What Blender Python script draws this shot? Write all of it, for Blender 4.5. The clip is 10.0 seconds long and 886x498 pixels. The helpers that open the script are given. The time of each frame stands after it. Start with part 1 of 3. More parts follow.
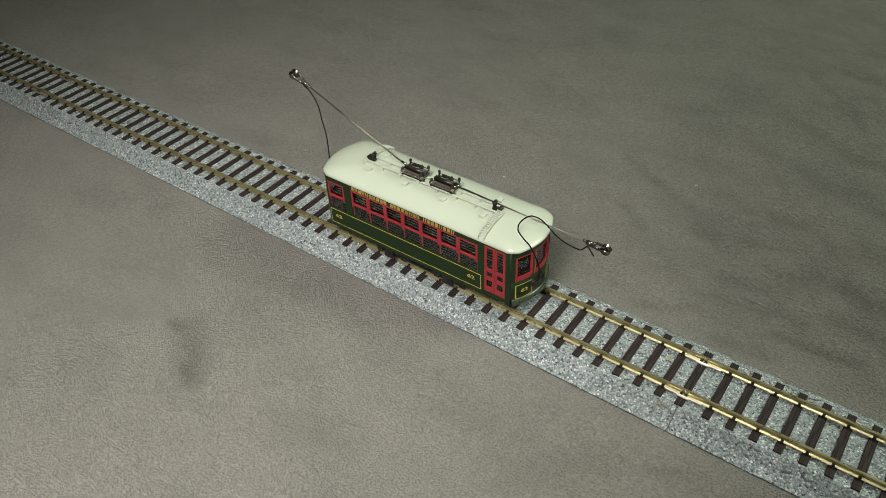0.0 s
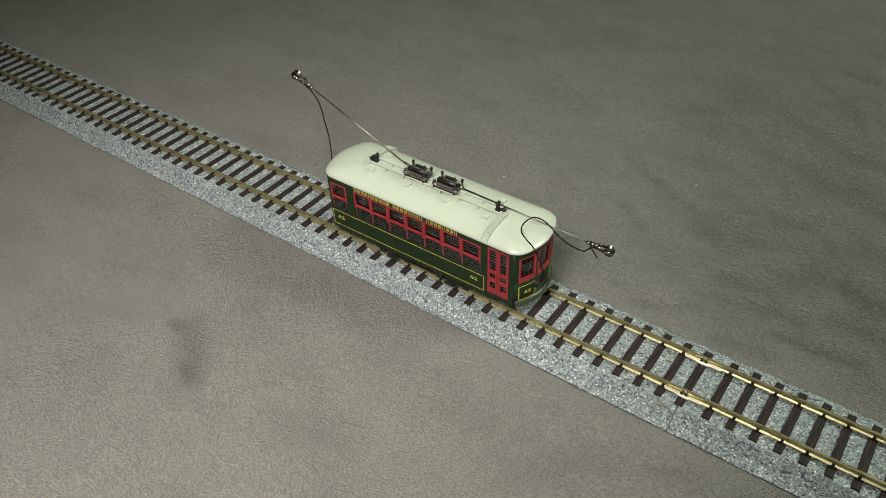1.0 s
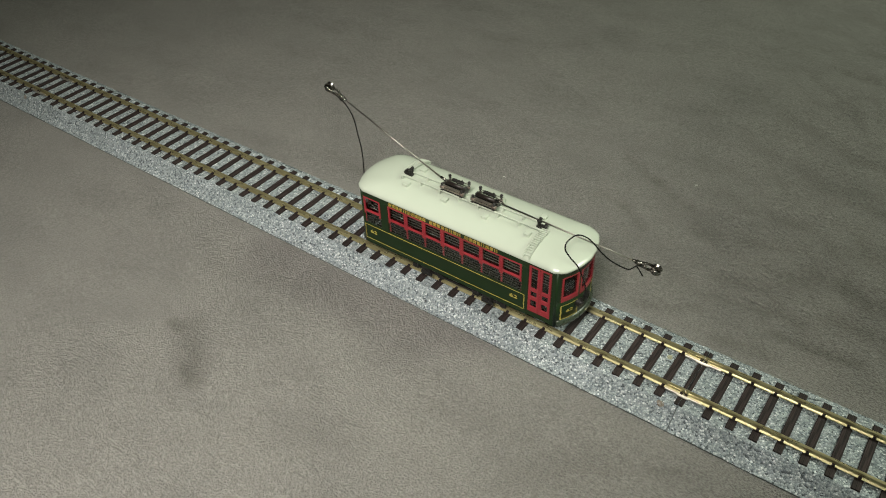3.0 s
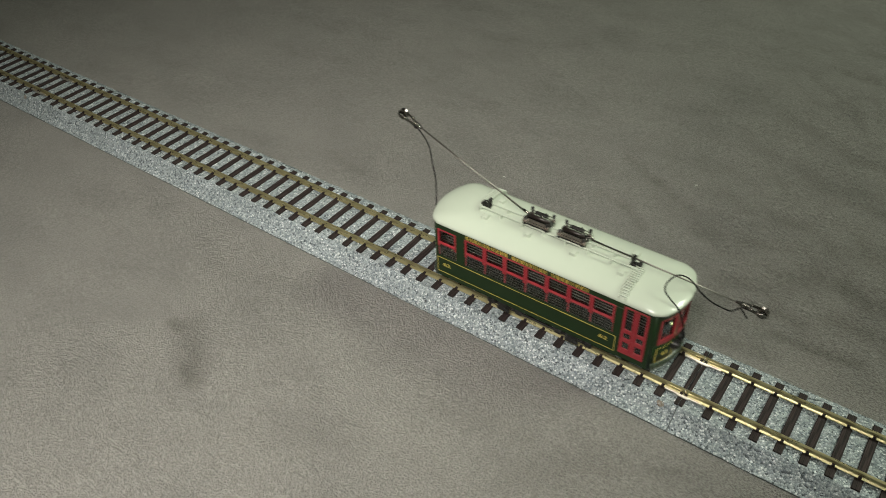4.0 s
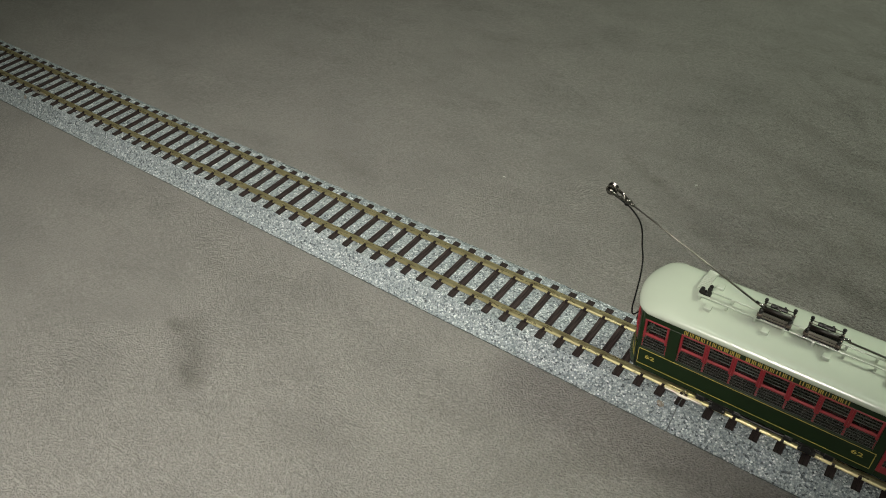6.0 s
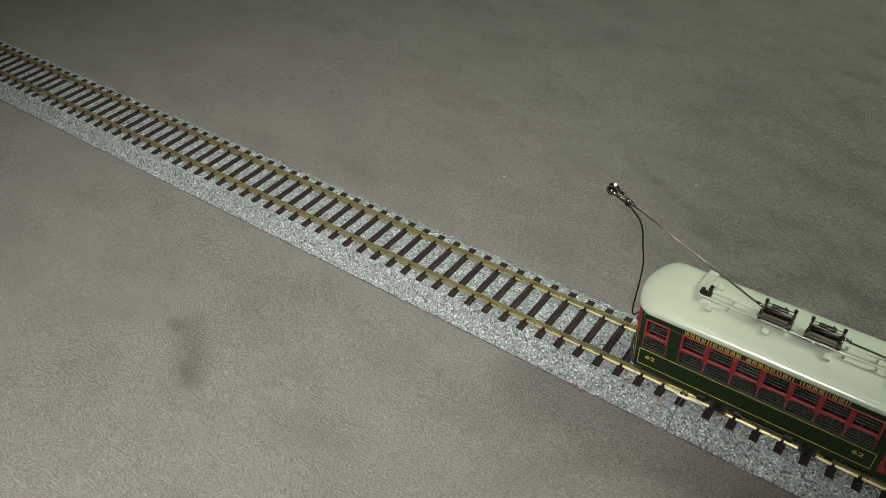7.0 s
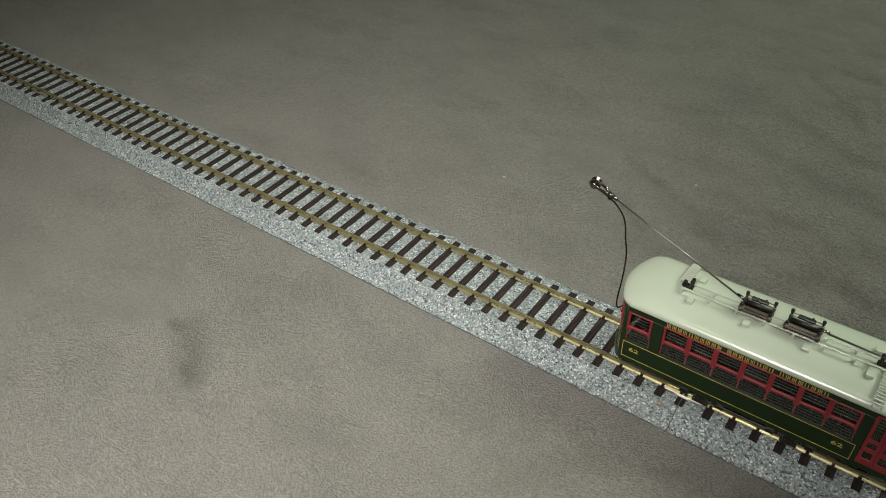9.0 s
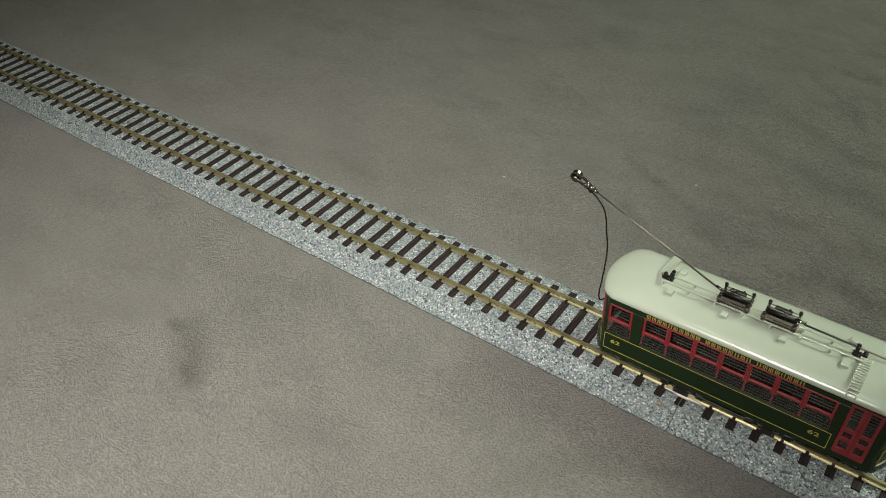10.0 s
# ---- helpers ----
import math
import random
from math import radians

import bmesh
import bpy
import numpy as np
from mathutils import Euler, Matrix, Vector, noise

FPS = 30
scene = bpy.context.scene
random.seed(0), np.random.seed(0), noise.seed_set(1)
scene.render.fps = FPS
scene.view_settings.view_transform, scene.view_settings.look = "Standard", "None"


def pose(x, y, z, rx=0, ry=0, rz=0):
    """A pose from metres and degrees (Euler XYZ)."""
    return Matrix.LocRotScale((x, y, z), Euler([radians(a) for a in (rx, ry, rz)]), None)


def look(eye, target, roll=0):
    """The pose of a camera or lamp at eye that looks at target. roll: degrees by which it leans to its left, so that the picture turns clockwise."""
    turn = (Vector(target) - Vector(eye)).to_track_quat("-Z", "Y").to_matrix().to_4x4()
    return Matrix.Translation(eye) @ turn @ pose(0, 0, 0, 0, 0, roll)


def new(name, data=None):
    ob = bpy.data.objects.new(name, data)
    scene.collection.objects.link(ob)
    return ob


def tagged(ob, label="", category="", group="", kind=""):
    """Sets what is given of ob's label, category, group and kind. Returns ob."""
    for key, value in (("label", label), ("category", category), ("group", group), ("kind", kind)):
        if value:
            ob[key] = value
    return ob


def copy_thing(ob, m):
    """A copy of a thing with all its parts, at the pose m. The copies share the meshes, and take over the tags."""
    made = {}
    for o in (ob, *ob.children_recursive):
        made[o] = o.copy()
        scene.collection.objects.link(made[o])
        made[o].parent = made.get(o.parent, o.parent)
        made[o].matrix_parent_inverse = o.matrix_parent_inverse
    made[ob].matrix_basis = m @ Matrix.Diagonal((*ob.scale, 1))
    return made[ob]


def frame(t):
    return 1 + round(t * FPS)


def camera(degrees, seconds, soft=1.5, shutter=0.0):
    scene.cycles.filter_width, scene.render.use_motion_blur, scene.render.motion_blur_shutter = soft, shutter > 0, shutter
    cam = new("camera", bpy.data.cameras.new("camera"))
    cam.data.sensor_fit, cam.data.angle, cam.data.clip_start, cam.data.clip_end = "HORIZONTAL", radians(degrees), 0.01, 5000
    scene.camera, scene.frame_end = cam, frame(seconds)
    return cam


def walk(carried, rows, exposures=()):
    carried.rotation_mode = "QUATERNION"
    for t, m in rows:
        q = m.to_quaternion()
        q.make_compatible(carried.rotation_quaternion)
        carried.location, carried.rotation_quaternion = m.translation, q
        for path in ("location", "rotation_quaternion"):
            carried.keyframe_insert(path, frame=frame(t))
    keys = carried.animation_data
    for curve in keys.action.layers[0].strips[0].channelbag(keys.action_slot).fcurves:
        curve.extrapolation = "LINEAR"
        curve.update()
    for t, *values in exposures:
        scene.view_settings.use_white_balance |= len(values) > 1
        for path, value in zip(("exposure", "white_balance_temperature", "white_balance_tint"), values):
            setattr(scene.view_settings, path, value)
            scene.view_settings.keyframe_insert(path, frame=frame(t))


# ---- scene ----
MM = 0.001
cam = camera(58.71, 10.0, soft=0.9, shutter=0.50)
STAND = look((0.166191, -0.186419, 0.21574), (0.022595, 0.002563, 0.011), -2.297)
walk(cam, [(0.0, STAND), (10.0, STAND)])

# ---- world, lamp, exposure ----
world = bpy.data.worlds.new("room_dimness")
scene.world = world
world.use_nodes = True
world.node_tree.nodes["Background"].inputs[0].default_value = (0.9, 0.95, 1.0, 1)
world.node_tree.nodes["Background"].inputs[1].default_value = 0.006
scene.view_settings.exposure = 0.0


def lamp(name, eye, target, size, watts, colour, deep=0.0):
    data = bpy.data.lights.new(name, "AREA")
    data.shape, data.size, data.energy, data.color = "RECTANGLE" if deep else "DISK", size, watts, colour
    if deep:
        data.size_y = deep
    ob = new(name, data)
    ob.matrix_world = look(eye, target)
    return ob


lamp("ceiling_lamp_light", (0.05, -0.5, 1.8), (0.05, -0.5, 0.0), 0.6, 3.1, (0.92, 1.0, 0.81), 0.3)
# unseen fill added at the side to brighten the right of the cloth
lamp("side_lamp_light", (0.76, 0.46, 0.7), (0.96, 0.5, 0.0), 0.35, 19.5, (0.92, 1.0, 0.80))
desk = bpy.data.lights.new("desk_lamp_light", "SPOT")
desk.energy, desk.spot_size, desk.spot_blend, desk.shadow_soft_size, desk.color = 13.0, radians(68), 1.0, 0.07, (1.0, 0.955, 0.865)
new("desk_lamp_light", desk).matrix_world = look((0.12, -0.28, 0.36), (-0.03, -0.075, 0.0))


# ---- materials ----
def material(name, colour, rough=0.5, metal=0.0):
    m = bpy.data.materials.new(name)
    m.use_nodes = True
    b = m.node_tree.nodes["Principled BSDF"]
    b.inputs["Base Color"].default_value = (*colour, 1)
    b.inputs["Roughness"].default_value = rough
    b.inputs["Metallic"].default_value = metal
    return m


def node(m, kind, **values):
    n = m.node_tree.nodes.new(kind)
    for key, value in values.items():
        n.inputs[key].default_value = value
    return n


def link(m, a, b):
    m.node_tree.links.new(a, b)


def coords(m, scale=(1, 1, 1)):
    t = m.node_tree.nodes.new("ShaderNodeTexCoord")
    p = m.node_tree.nodes.new("ShaderNodeMapping")
    p.inputs["Scale"].default_value = scale
    link(m, t.outputs["Object"], p.inputs["Vector"])
    return p.outputs["Vector"]


def noise_node(m, where, scale, detail=4.0, rough=0.6):
    n = node(m, "ShaderNodeTexNoise", Scale=scale, Detail=detail, Roughness=rough)
    link(m, where, n.inputs["Vector"])
    return n.outputs["Fac"]


def ramp(m, fac, stops):
    r = m.node_tree.nodes.new("ShaderNodeValToRGB")
    while len(r.color_ramp.elements) < len(stops):
        r.color_ramp.elements.new(0.5)
    for e, (at, colour) in zip(r.color_ramp.elements, stops):
        e.position, e.color = at, (*colour, 1)
    link(m, fac, r.inputs["Fac"])
    return r.outputs["Color"]


def mix(m, kind, fac, a, b):
    x = m.node_tree.nodes.new("ShaderNodeMix")
    x.data_type, x.blend_type = "RGBA", kind
    if isinstance(fac, float):
        x.inputs[0].default_value = fac
    else:
        link(m, fac, x.inputs[0])
    for value, socket in ((a, x.inputs[6]), (b, x.inputs[7])):
        if isinstance(value, tuple):
            socket.default_value = (*value, 1)
        else:
            link(m, value, socket)
    return x.outputs[2]


def math_node(m, kind, a, b):
    x = m.node_tree.nodes.new("ShaderNodeMath")
    x.operation = kind
    for value, socket in ((a, x.inputs[0]), (b, x.inputs[1])):
        if isinstance(value, (int, float)):
            socket.default_value = value
        else:
            link(m, value, socket)
    return x.outputs[0]


def bump(m, height, depth, strength=1.0):
    n = node(m, "ShaderNodeBump", Strength=strength, Distance=depth)
    link(m, height, n.inputs["Height"])
    link(m, n.outputs["Normal"], m.node_tree.nodes["Principled BSDF"].inputs["Normal"])


def base(m, colour, socket="Base Color"):
    link(m, colour, m.node_tree.nodes["Principled BSDF"].inputs[socket])


def painted(name, colour, rough, grain=900.0, vary=0.12, depth=0.00004, metal=0.0):
    """Model paint: slight mottling, faint orange peel and uneven gloss."""
    m = material(name, colour, rough, metal)
    w = coords(m)
    a = noise_node(m, w, 60.0, 3.0)
    dark = tuple(c * (1 - vary) for c in colour)
    light = tuple(min(1.0, c * (1 + vary)) for c in colour)
    base(m, ramp(m, a, [(0.3, dark), (0.7, light)]))
    g = noise_node(m, w, grain, 4.0)
    base(m, math_node(m, "ADD", math_node(m, "MULTIPLY", g, 0.14), rough - 0.07), "Roughness")
    bump(m, g, depth, 0.5)
    return m


CREAM = painted("cream_roof_paint", (0.43, 0.475, 0.395), 0.17, 300.0, vary=0.02, depth=0.000006)
GREEN = painted("dark_green_paint", (0.010, 0.023, 0.008), 0.34)
GREEN.node_tree.nodes["Principled BSDF"].inputs["Specular IOR Level"].default_value = 0.22
RED = painted("red_paint", (0.25, 0.020, 0.028), 0.42)
YELLOW = painted("yellow_lining", (0.42, 0.34, 0.07), 0.5)
DARK_STEEL = painted("dark_steel", (0.22, 0.21, 0.19), 0.25, metal=1.0)
GUARD = painted("guard_wire_paint", (0.034, 0.039, 0.034), 0.5)
INNER = painted("grey_inner_rail", (0.30, 0.31, 0.30), 0.4)
GILT = painted("gilt_lettering", (0.40, 0.29, 0.055), 0.45)
BLACK = painted("black_casting", (0.012, 0.011, 0.010), 0.38)
IRON = painted("browned_iron", (0.15, 0.12, 0.10), 0.32, metal=0.5)
STEEL = painted("bright_wire", (0.25, 0.235, 0.21), 0.36, metal=1.0)
SPRING = painted("spring_wire", (0.52, 0.48, 0.42), 0.34, metal=0.9)
BROWNED = painted("browned_barrel", (0.016, 0.012, 0.010), 0.4)
APRON = painted("glossy_green_apron", (0.032, 0.044, 0.028), 0.28)
CORD = painted("black_thread", (0.006, 0.006, 0.006), 0.7)
CORD.node_tree.nodes["Principled BSDF"].inputs["Specular IOR Level"].default_value = 0.15
BLACK.node_tree.nodes["Principled BSDF"].inputs["Specular IOR Level"].default_value = 0.35
GLASS = material("window_glass", (0.62, 0.66, 0.62), 0.04)
GLASS.node_tree.nodes["Principled BSDF"].inputs["Transmission Weight"].default_value = 1.0
LINT = painted("white_lint", (0.62, 0.61, 0.58), 0.8)
INSIDE = painted("dark_interior", (0.014, 0.014, 0.012), 0.7)

RAIL = material("nickel_silver_rail", (0.52, 0.45, 0.25), 0.30, 0.75)
w = coords(RAIL, (1, 4, 4))
base(RAIL, ramp(RAIL, noise_node(RAIL, w, 90.0), [(0.3, (0.36, 0.32, 0.165)), (0.7, (0.50, 0.45, 0.25))]))
base(RAIL, ramp(RAIL, noise_node(RAIL, w, 300.0), [(0.3, (0.24,) * 3), (0.75, (0.40,) * 3)]), "Roughness")
JOINER = painted("silver_joiner", (0.50, 0.48, 0.41), 0.34, metal=0.8)

BASE = painted("base_plastic", (0.06, 0.075, 0.07), 0.6)
TIE = material("brown_tie_plastic", (0.03, 0.02, 0.018), 0.7)
w = coords(TIE, (2200, 90, 2200))
g = noise_node(TIE, w, 1.0, 5.0)
r = node(TIE, "ShaderNodeObjectInfo")
t = ramp(TIE, g, [(0.38, (0.007, 0.005, 0.005)), (0.62, (0.042, 0.029, 0.027))])
base(TIE, mix(TIE, "MULTIPLY", 0.5, t, ramp(TIE, r.outputs["Random"], [(0.0, (0.6, 0.6, 0.6)), (1.0, (1.0, 1.0, 1.0))])))
bump(TIE, g, 0.0005, 1.0)
TIE.node_tree.nodes["Principled BSDF"].inputs["Specular IOR Level"].default_value = 0.25

BALLAST = material("grey_granite_ballast", (0.35, 0.36, 0.36), 0.8)
w = coords(BALLAST)
v = node(BALLAST, "ShaderNodeTexVoronoi", Scale=1750.0)
link(BALLAST, w, v.inputs["Vector"])
s = node(BALLAST, "ShaderNodeSeparateColor")
link(BALLAST, v.outputs["Color"], s.inputs[0])
grain = ramp(BALLAST, s.outputs[0], [(0.0, (0.055, 0.064, 0.072)), (0.13, (0.172, 0.20, 0.21)), (0.45, (0.288, 0.322, 0.328)), (0.85, (0.395, 0.432, 0.432)), (1.0, (0.72, 0.74, 0.74))])
grain = mix(BALLAST, "MULTIPLY", 1.0, grain, ramp(BALLAST, v.outputs["Distance"], [(0.25, (1.0, 1.0, 1.0)), (0.8, (0.58, 0.61, 0.66))]))
patch = ramp(BALLAST, noise_node(BALLAST, w, 45.0, 3.0), [(0.35, (0.86, 0.87, 0.86)), (0.65, (1.0, 1.0, 1.0))])
stone = mix(BALLAST, "MULTIPLY", 1.0, grain, patch)
for spot_at, spot_size, spot_colour in (((0.1795, -0.0160, 0.0055), 0.0026, (0.16, 0.10, 0.045)), ((0.174, 0.0045, 0.006), 0.0022, (0.30, 0.28, 0.13))):
    away = node(BALLAST, "ShaderNodeVectorMath")
    away.operation = "DISTANCE"
    away.inputs[1].default_value = spot_at
    link(BALLAST, w, away.inputs[0])
    near = math_node(BALLAST, "MULTIPLY", math_node(BALLAST, "LESS_THAN", math_node(BALLAST, "ADD", away.outputs["Value"], math_node(BALLAST, "MULTIPLY", noise_node(BALLAST, w, 700.0), 0.0024)), spot_size), 0.6)
    stone = mix(BALLAST, "MIX", near, stone, spot_colour)
base(BALLAST, stone)
bump(BALLAST, math_node(BALLAST, "ADD", math_node(BALLAST, "MULTIPLY", v.outputs["Distance"], -1.0), s.outputs[1]), 0.00022, 0.9)

CLOTH = material("grey_fleece", (0.25, 0.235, 0.215), 0.95)
CLOTH.node_tree.nodes["Principled BSDF"].inputs["Specular IOR Level"].default_value = 0.1
CLOTH.node_tree.nodes["Principled BSDF"].inputs["Sheen Weight"].default_value = 0.15
w = coords(CLOTH)
wide = ramp(CLOTH, noise_node(CLOTH, coords(CLOTH, (1, 1.7, 1)), 22.0, 6.0, 0.62), [(0.30, (0.220, 0.209, 0.194)), (0.5, (0.268, 0.254, 0.235)), (0.72, (0.300, 0.285, 0.263))])
# darker brushed marks, plus the shade of folds and crumples put into the colour
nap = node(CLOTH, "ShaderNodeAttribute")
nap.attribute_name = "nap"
nap_shade_fac = math_node(CLOTH, "MULTIPLY", nap.outputs["Fac"], math_node(CLOTH, "ADD", noise_node(CLOTH, w, 120.0, 3.0), 0.55))
wide = mix(CLOTH, "MIX", nap_shade_fac, wide, (0.135, 0.125, 0.110))
fine = noise_node(CLOTH, coords(CLOTH, (1, 1.3, 1)), 1250.0, 3.0, 0.6)
clump = noise_node(CLOTH, w, 520.0, 3.0, 0.6)
wide = mix(CLOTH, "MULTIPLY", 1.0, wide, ramp(CLOTH, clump, [(0.34, (0.91, 0.91, 0.91)), (0.66, (1.09, 1.09, 1.09))]))
base(CLOTH, mix(CLOTH, "MULTIPLY", 0.75, wide, ramp(CLOTH, fine, [(0.32, (0.5, 0.5, 0.5)), (0.68, (1.3, 1.3, 1.3))])))
tuft = math_node(CLOTH, "ADD", fine, math_node(CLOTH, "MULTIPLY", noise_node(CLOTH, w, 480.0, 4.0, 0.65), 0.55))
crease = noise_node(CLOTH, coords(CLOTH, (300, 820, 1)), 1.0, 4.0, 0.62)
crease = ramp(CLOTH, crease, [(0.33, (0.0, 0.0, 0.0)), (0.47, (1.0, 1.0, 1.0))])
reach = node(CLOTH, "ShaderNodeAttribute")
reach.attribute_name = "crumpled"
tuft = math_node(CLOTH, "ADD", tuft, math_node(CLOTH, "MULTIPLY", crease, math_node(CLOTH, "ADD", math_node(CLOTH, "MULTIPLY", reach.outputs["Fac"], 0.85), 0.03)))
bump(CLOTH, tuft, 0.0030, 1.0)

PLASTER = material("dull_plaster", (0.30, 0.29, 0.27), 0.9)
w = coords(PLASTER)
base(PLASTER, ramp(PLASTER, noise_node(PLASTER, w, 4.0), [(0.3, (0.20, 0.195, 0.18)), (0.7, (0.25, 0.24, 0.225))]))


# ---- mesh helpers ----
def part(name, bm, mat, parent=None, label="", smooth=False):
    me = bpy.data.meshes.new(name)
    bmesh.ops.recalc_face_normals(bm, faces=bm.faces)
    for f in bm.faces:
        f.smooth = smooth
    bm.to_mesh(me)
    bm.free()
    me.materials.append(mat)
    ob = new(name, me)
    ob.parent = parent
    if label:
        tagged(ob, label)
    return ob


def box(bm, x0, x1, y0, y1, z0, z1, bevel=0.0, turn=None):
    """A box, given in millimetres, with bevelled edges."""
    made = bmesh.ops.create_cube(bm, size=1.0)["verts"]
    m = Matrix.Translation(((x0 + x1) / 2 * MM, (y0 + y1) / 2 * MM, (z0 + z1) / 2 * MM)) @ (turn or Matrix()) @ Matrix.Diagonal(((x1 - x0) * MM, (y1 - y0) * MM, (z1 - z0) * MM, 1))
    bmesh.ops.transform(bm, matrix=m, verts=made)
    if bevel:
        edges = {e for v in made for e in v.link_edges}
        bmesh.ops.bevel(bm, geom=list(edges), offset=bevel * MM, segments=1, affect="EDGES", profile=0.5)
    return bm


def rod(bm, a, b, radius, sides=8, radius2=None):
    """A round bar from a to b, in millimetres."""
    a, b = Vector(a) * MM, Vector(b) * MM
    made = bmesh.ops.create_cone(bm, cap_ends=True, segments=sides, radius1=radius * MM, radius2=(radius if radius2 is None else radius2) * MM, depth=(b - a).length)["verts"]
    bmesh.ops.transform(bm, matrix=Matrix.Translation((a + b) / 2) @ (b - a).to_track_quat("Z", "Y").to_matrix().to_4x4(), verts=made)
    return bm


def smooth_path(points, steps=8):
    """A Catmull-Rom curve through the points."""
    p = [Vector(q) for q in points]
    p = [2 * p[0] - p[1]] + p + [2 * p[-1] - p[-2]]
    out = []
    for i in range(1, len(p) - 2):
        for k in range(steps):
            t = k / steps
            a, b, c, d = p[i - 1], p[i], p[i + 1], p[i + 2]
            out.append(0.5 * (2 * b + (c - a) * t + (2 * a - 5 * b + 4 * c - d) * t * t + (3 * b - a - 3 * c + d) * t ** 3))
    return out + [p[-2]]


def tube(bm, points, radius, sides=7):
    """A bent wire or cord along the points, in millimetres."""
    rings = []
    side = Vector((0.31, 0.93, 0.2))
    for i, q in enumerate(points):
        along = (points[min(i + 1, len(points) - 1)] - points[max(i - 1, 0)]).normalized()
        side = (side - along * side.dot(along)).normalized()
        up = along.cross(side)
        rings.append([bm.verts.new((q + (side * math.cos(a) + up * math.sin(a)) * radius) * MM) for a in (2 * math.pi * k / sides for k in range(sides))])
    for a, b in zip(rings, rings[1:]):
        for k in range(sides):
            bm.faces.new((a[k], a[(k + 1) % sides], b[(k + 1) % sides], b[k]))
    bm.faces.new(rings[0]), bm.faces.new(rings[-1])
    return bm


def empty(name, m=Matrix()):
    ob = new(name)
    ob.empty_display_size = 0.01
    ob.matrix_basis = m
    return ob


# ---- the room ----
def slab(name, x0, x1, y0, y1, z0, z1, mat, label):
    ob = part(name, box(bmesh.new(), x0 * 1000, x1 * 1000, y0 * 1000, y1 * 1000, z0 * 1000, z1 * 1000), mat)
    return tagged(ob, label, name.split("_")[0], kind="structure")


slab("wall_north", -2.1, 2.1, 2.0, 2.1, -0.05, 2.4, PLASTER, "plain dull grey plaster wall behind the cloth")
slab("wall_south", -2.1, 2.1, -2.1, -2.0, -0.05, 2.4, PLASTER, "plain dull grey plaster wall behind the camera")
slab("wall_west", -2.1, -2.0, -2.0, 2.0, -0.05, 2.4, PLASTER, "plain dull grey plaster side wall of room")
slab("wall_east", 2.0, 2.1, -2.0, 2.0, -0.05, 2.4, PLASTER, "plain dull grey plaster side wall of room")
slab("ceiling", -2.1, 2.1, -2.1, 2.1, 2.4, 2.45, PLASTER, "plain dull grey plaster ceiling above the cloth")


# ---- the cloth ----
# brushed marks on the fleece and small folds, whose shade is put into the colour by strength: two ends, half width,
# strength, depth, in millimetres
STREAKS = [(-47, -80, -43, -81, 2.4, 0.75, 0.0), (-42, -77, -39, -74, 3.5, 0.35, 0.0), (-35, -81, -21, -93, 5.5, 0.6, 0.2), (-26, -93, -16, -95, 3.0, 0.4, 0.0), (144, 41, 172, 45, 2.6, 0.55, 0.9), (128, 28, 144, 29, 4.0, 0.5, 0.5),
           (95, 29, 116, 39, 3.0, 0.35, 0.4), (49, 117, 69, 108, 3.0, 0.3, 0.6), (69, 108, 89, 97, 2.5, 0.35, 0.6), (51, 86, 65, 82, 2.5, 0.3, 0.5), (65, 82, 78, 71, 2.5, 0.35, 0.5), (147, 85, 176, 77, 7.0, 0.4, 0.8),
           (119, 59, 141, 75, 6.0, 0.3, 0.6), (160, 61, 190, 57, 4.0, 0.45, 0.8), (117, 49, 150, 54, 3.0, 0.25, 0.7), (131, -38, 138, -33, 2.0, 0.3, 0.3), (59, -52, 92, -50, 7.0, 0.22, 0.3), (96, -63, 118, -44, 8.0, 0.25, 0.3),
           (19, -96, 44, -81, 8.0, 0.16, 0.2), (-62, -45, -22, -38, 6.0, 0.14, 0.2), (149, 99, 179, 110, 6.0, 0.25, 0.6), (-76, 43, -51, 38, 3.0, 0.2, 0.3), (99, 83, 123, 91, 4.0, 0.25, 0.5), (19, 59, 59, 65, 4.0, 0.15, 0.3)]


def streaks(x, y, column):
    out = np.zeros_like(x)
    for row in STREAKS:
        x0, y0, x1, y1, half = row[:5]
        dx, dy = x1 - x0, y1 - y0
        u = np.clip(((x - x0) * dx + (y - y0) * dy) / (dx * dx + dy * dy), 0, 1)
        bow = 2.0 * np.sin(3.0 * u + x0)
        r = np.hypot(x - x0 - u * dx - bow * dy / 40, y - y0 - u * dy + bow * dx / 40)
        out += row[column] * np.exp(-(r / half) ** 2)
    return out


def crumple(x, y):
    """How far the cloth rises in the crumpled stretch behind the track."""
    reach = np.clip((x - 40) / 90, 0, 1) * np.clip((y - 25) / 30, 0, 1)
    u, v = x * 0.87 - y * 0.5, x * 0.5 + y * 0.87
    return reach, np.sin(v / 3.1 + 2.2 * np.sin(u / 17) + 1.3 * np.sin(u / 7.3 + v / 23)) * np.sin(u / 11 + 1.7 * np.sin(v / 13)) + 0.6 * np.sin(v / 5.2 - u / 21 + 1.5 * np.sin(u / 29))


def cloth_height(x, y):
    z = np.zeros_like(x)
    z -= streaks(x, y, 6)
    z += 0.35 * np.sin(x / 37 + y / 61 + 1.0) * np.sin(y / 43 - x / 90) + 0.25 * np.sin(x / 19 + 2 * np.sin(y / 33)) * np.sin(y / 24 + x / 71)
    reach, ripple = crumple(x, y)
    z += 0.24 * reach * ripple + 0.05 * ripple
    flat = np.clip((np.abs(y) - 24) / 14, 0, 1)
    return z * flat - 0.5 * flat


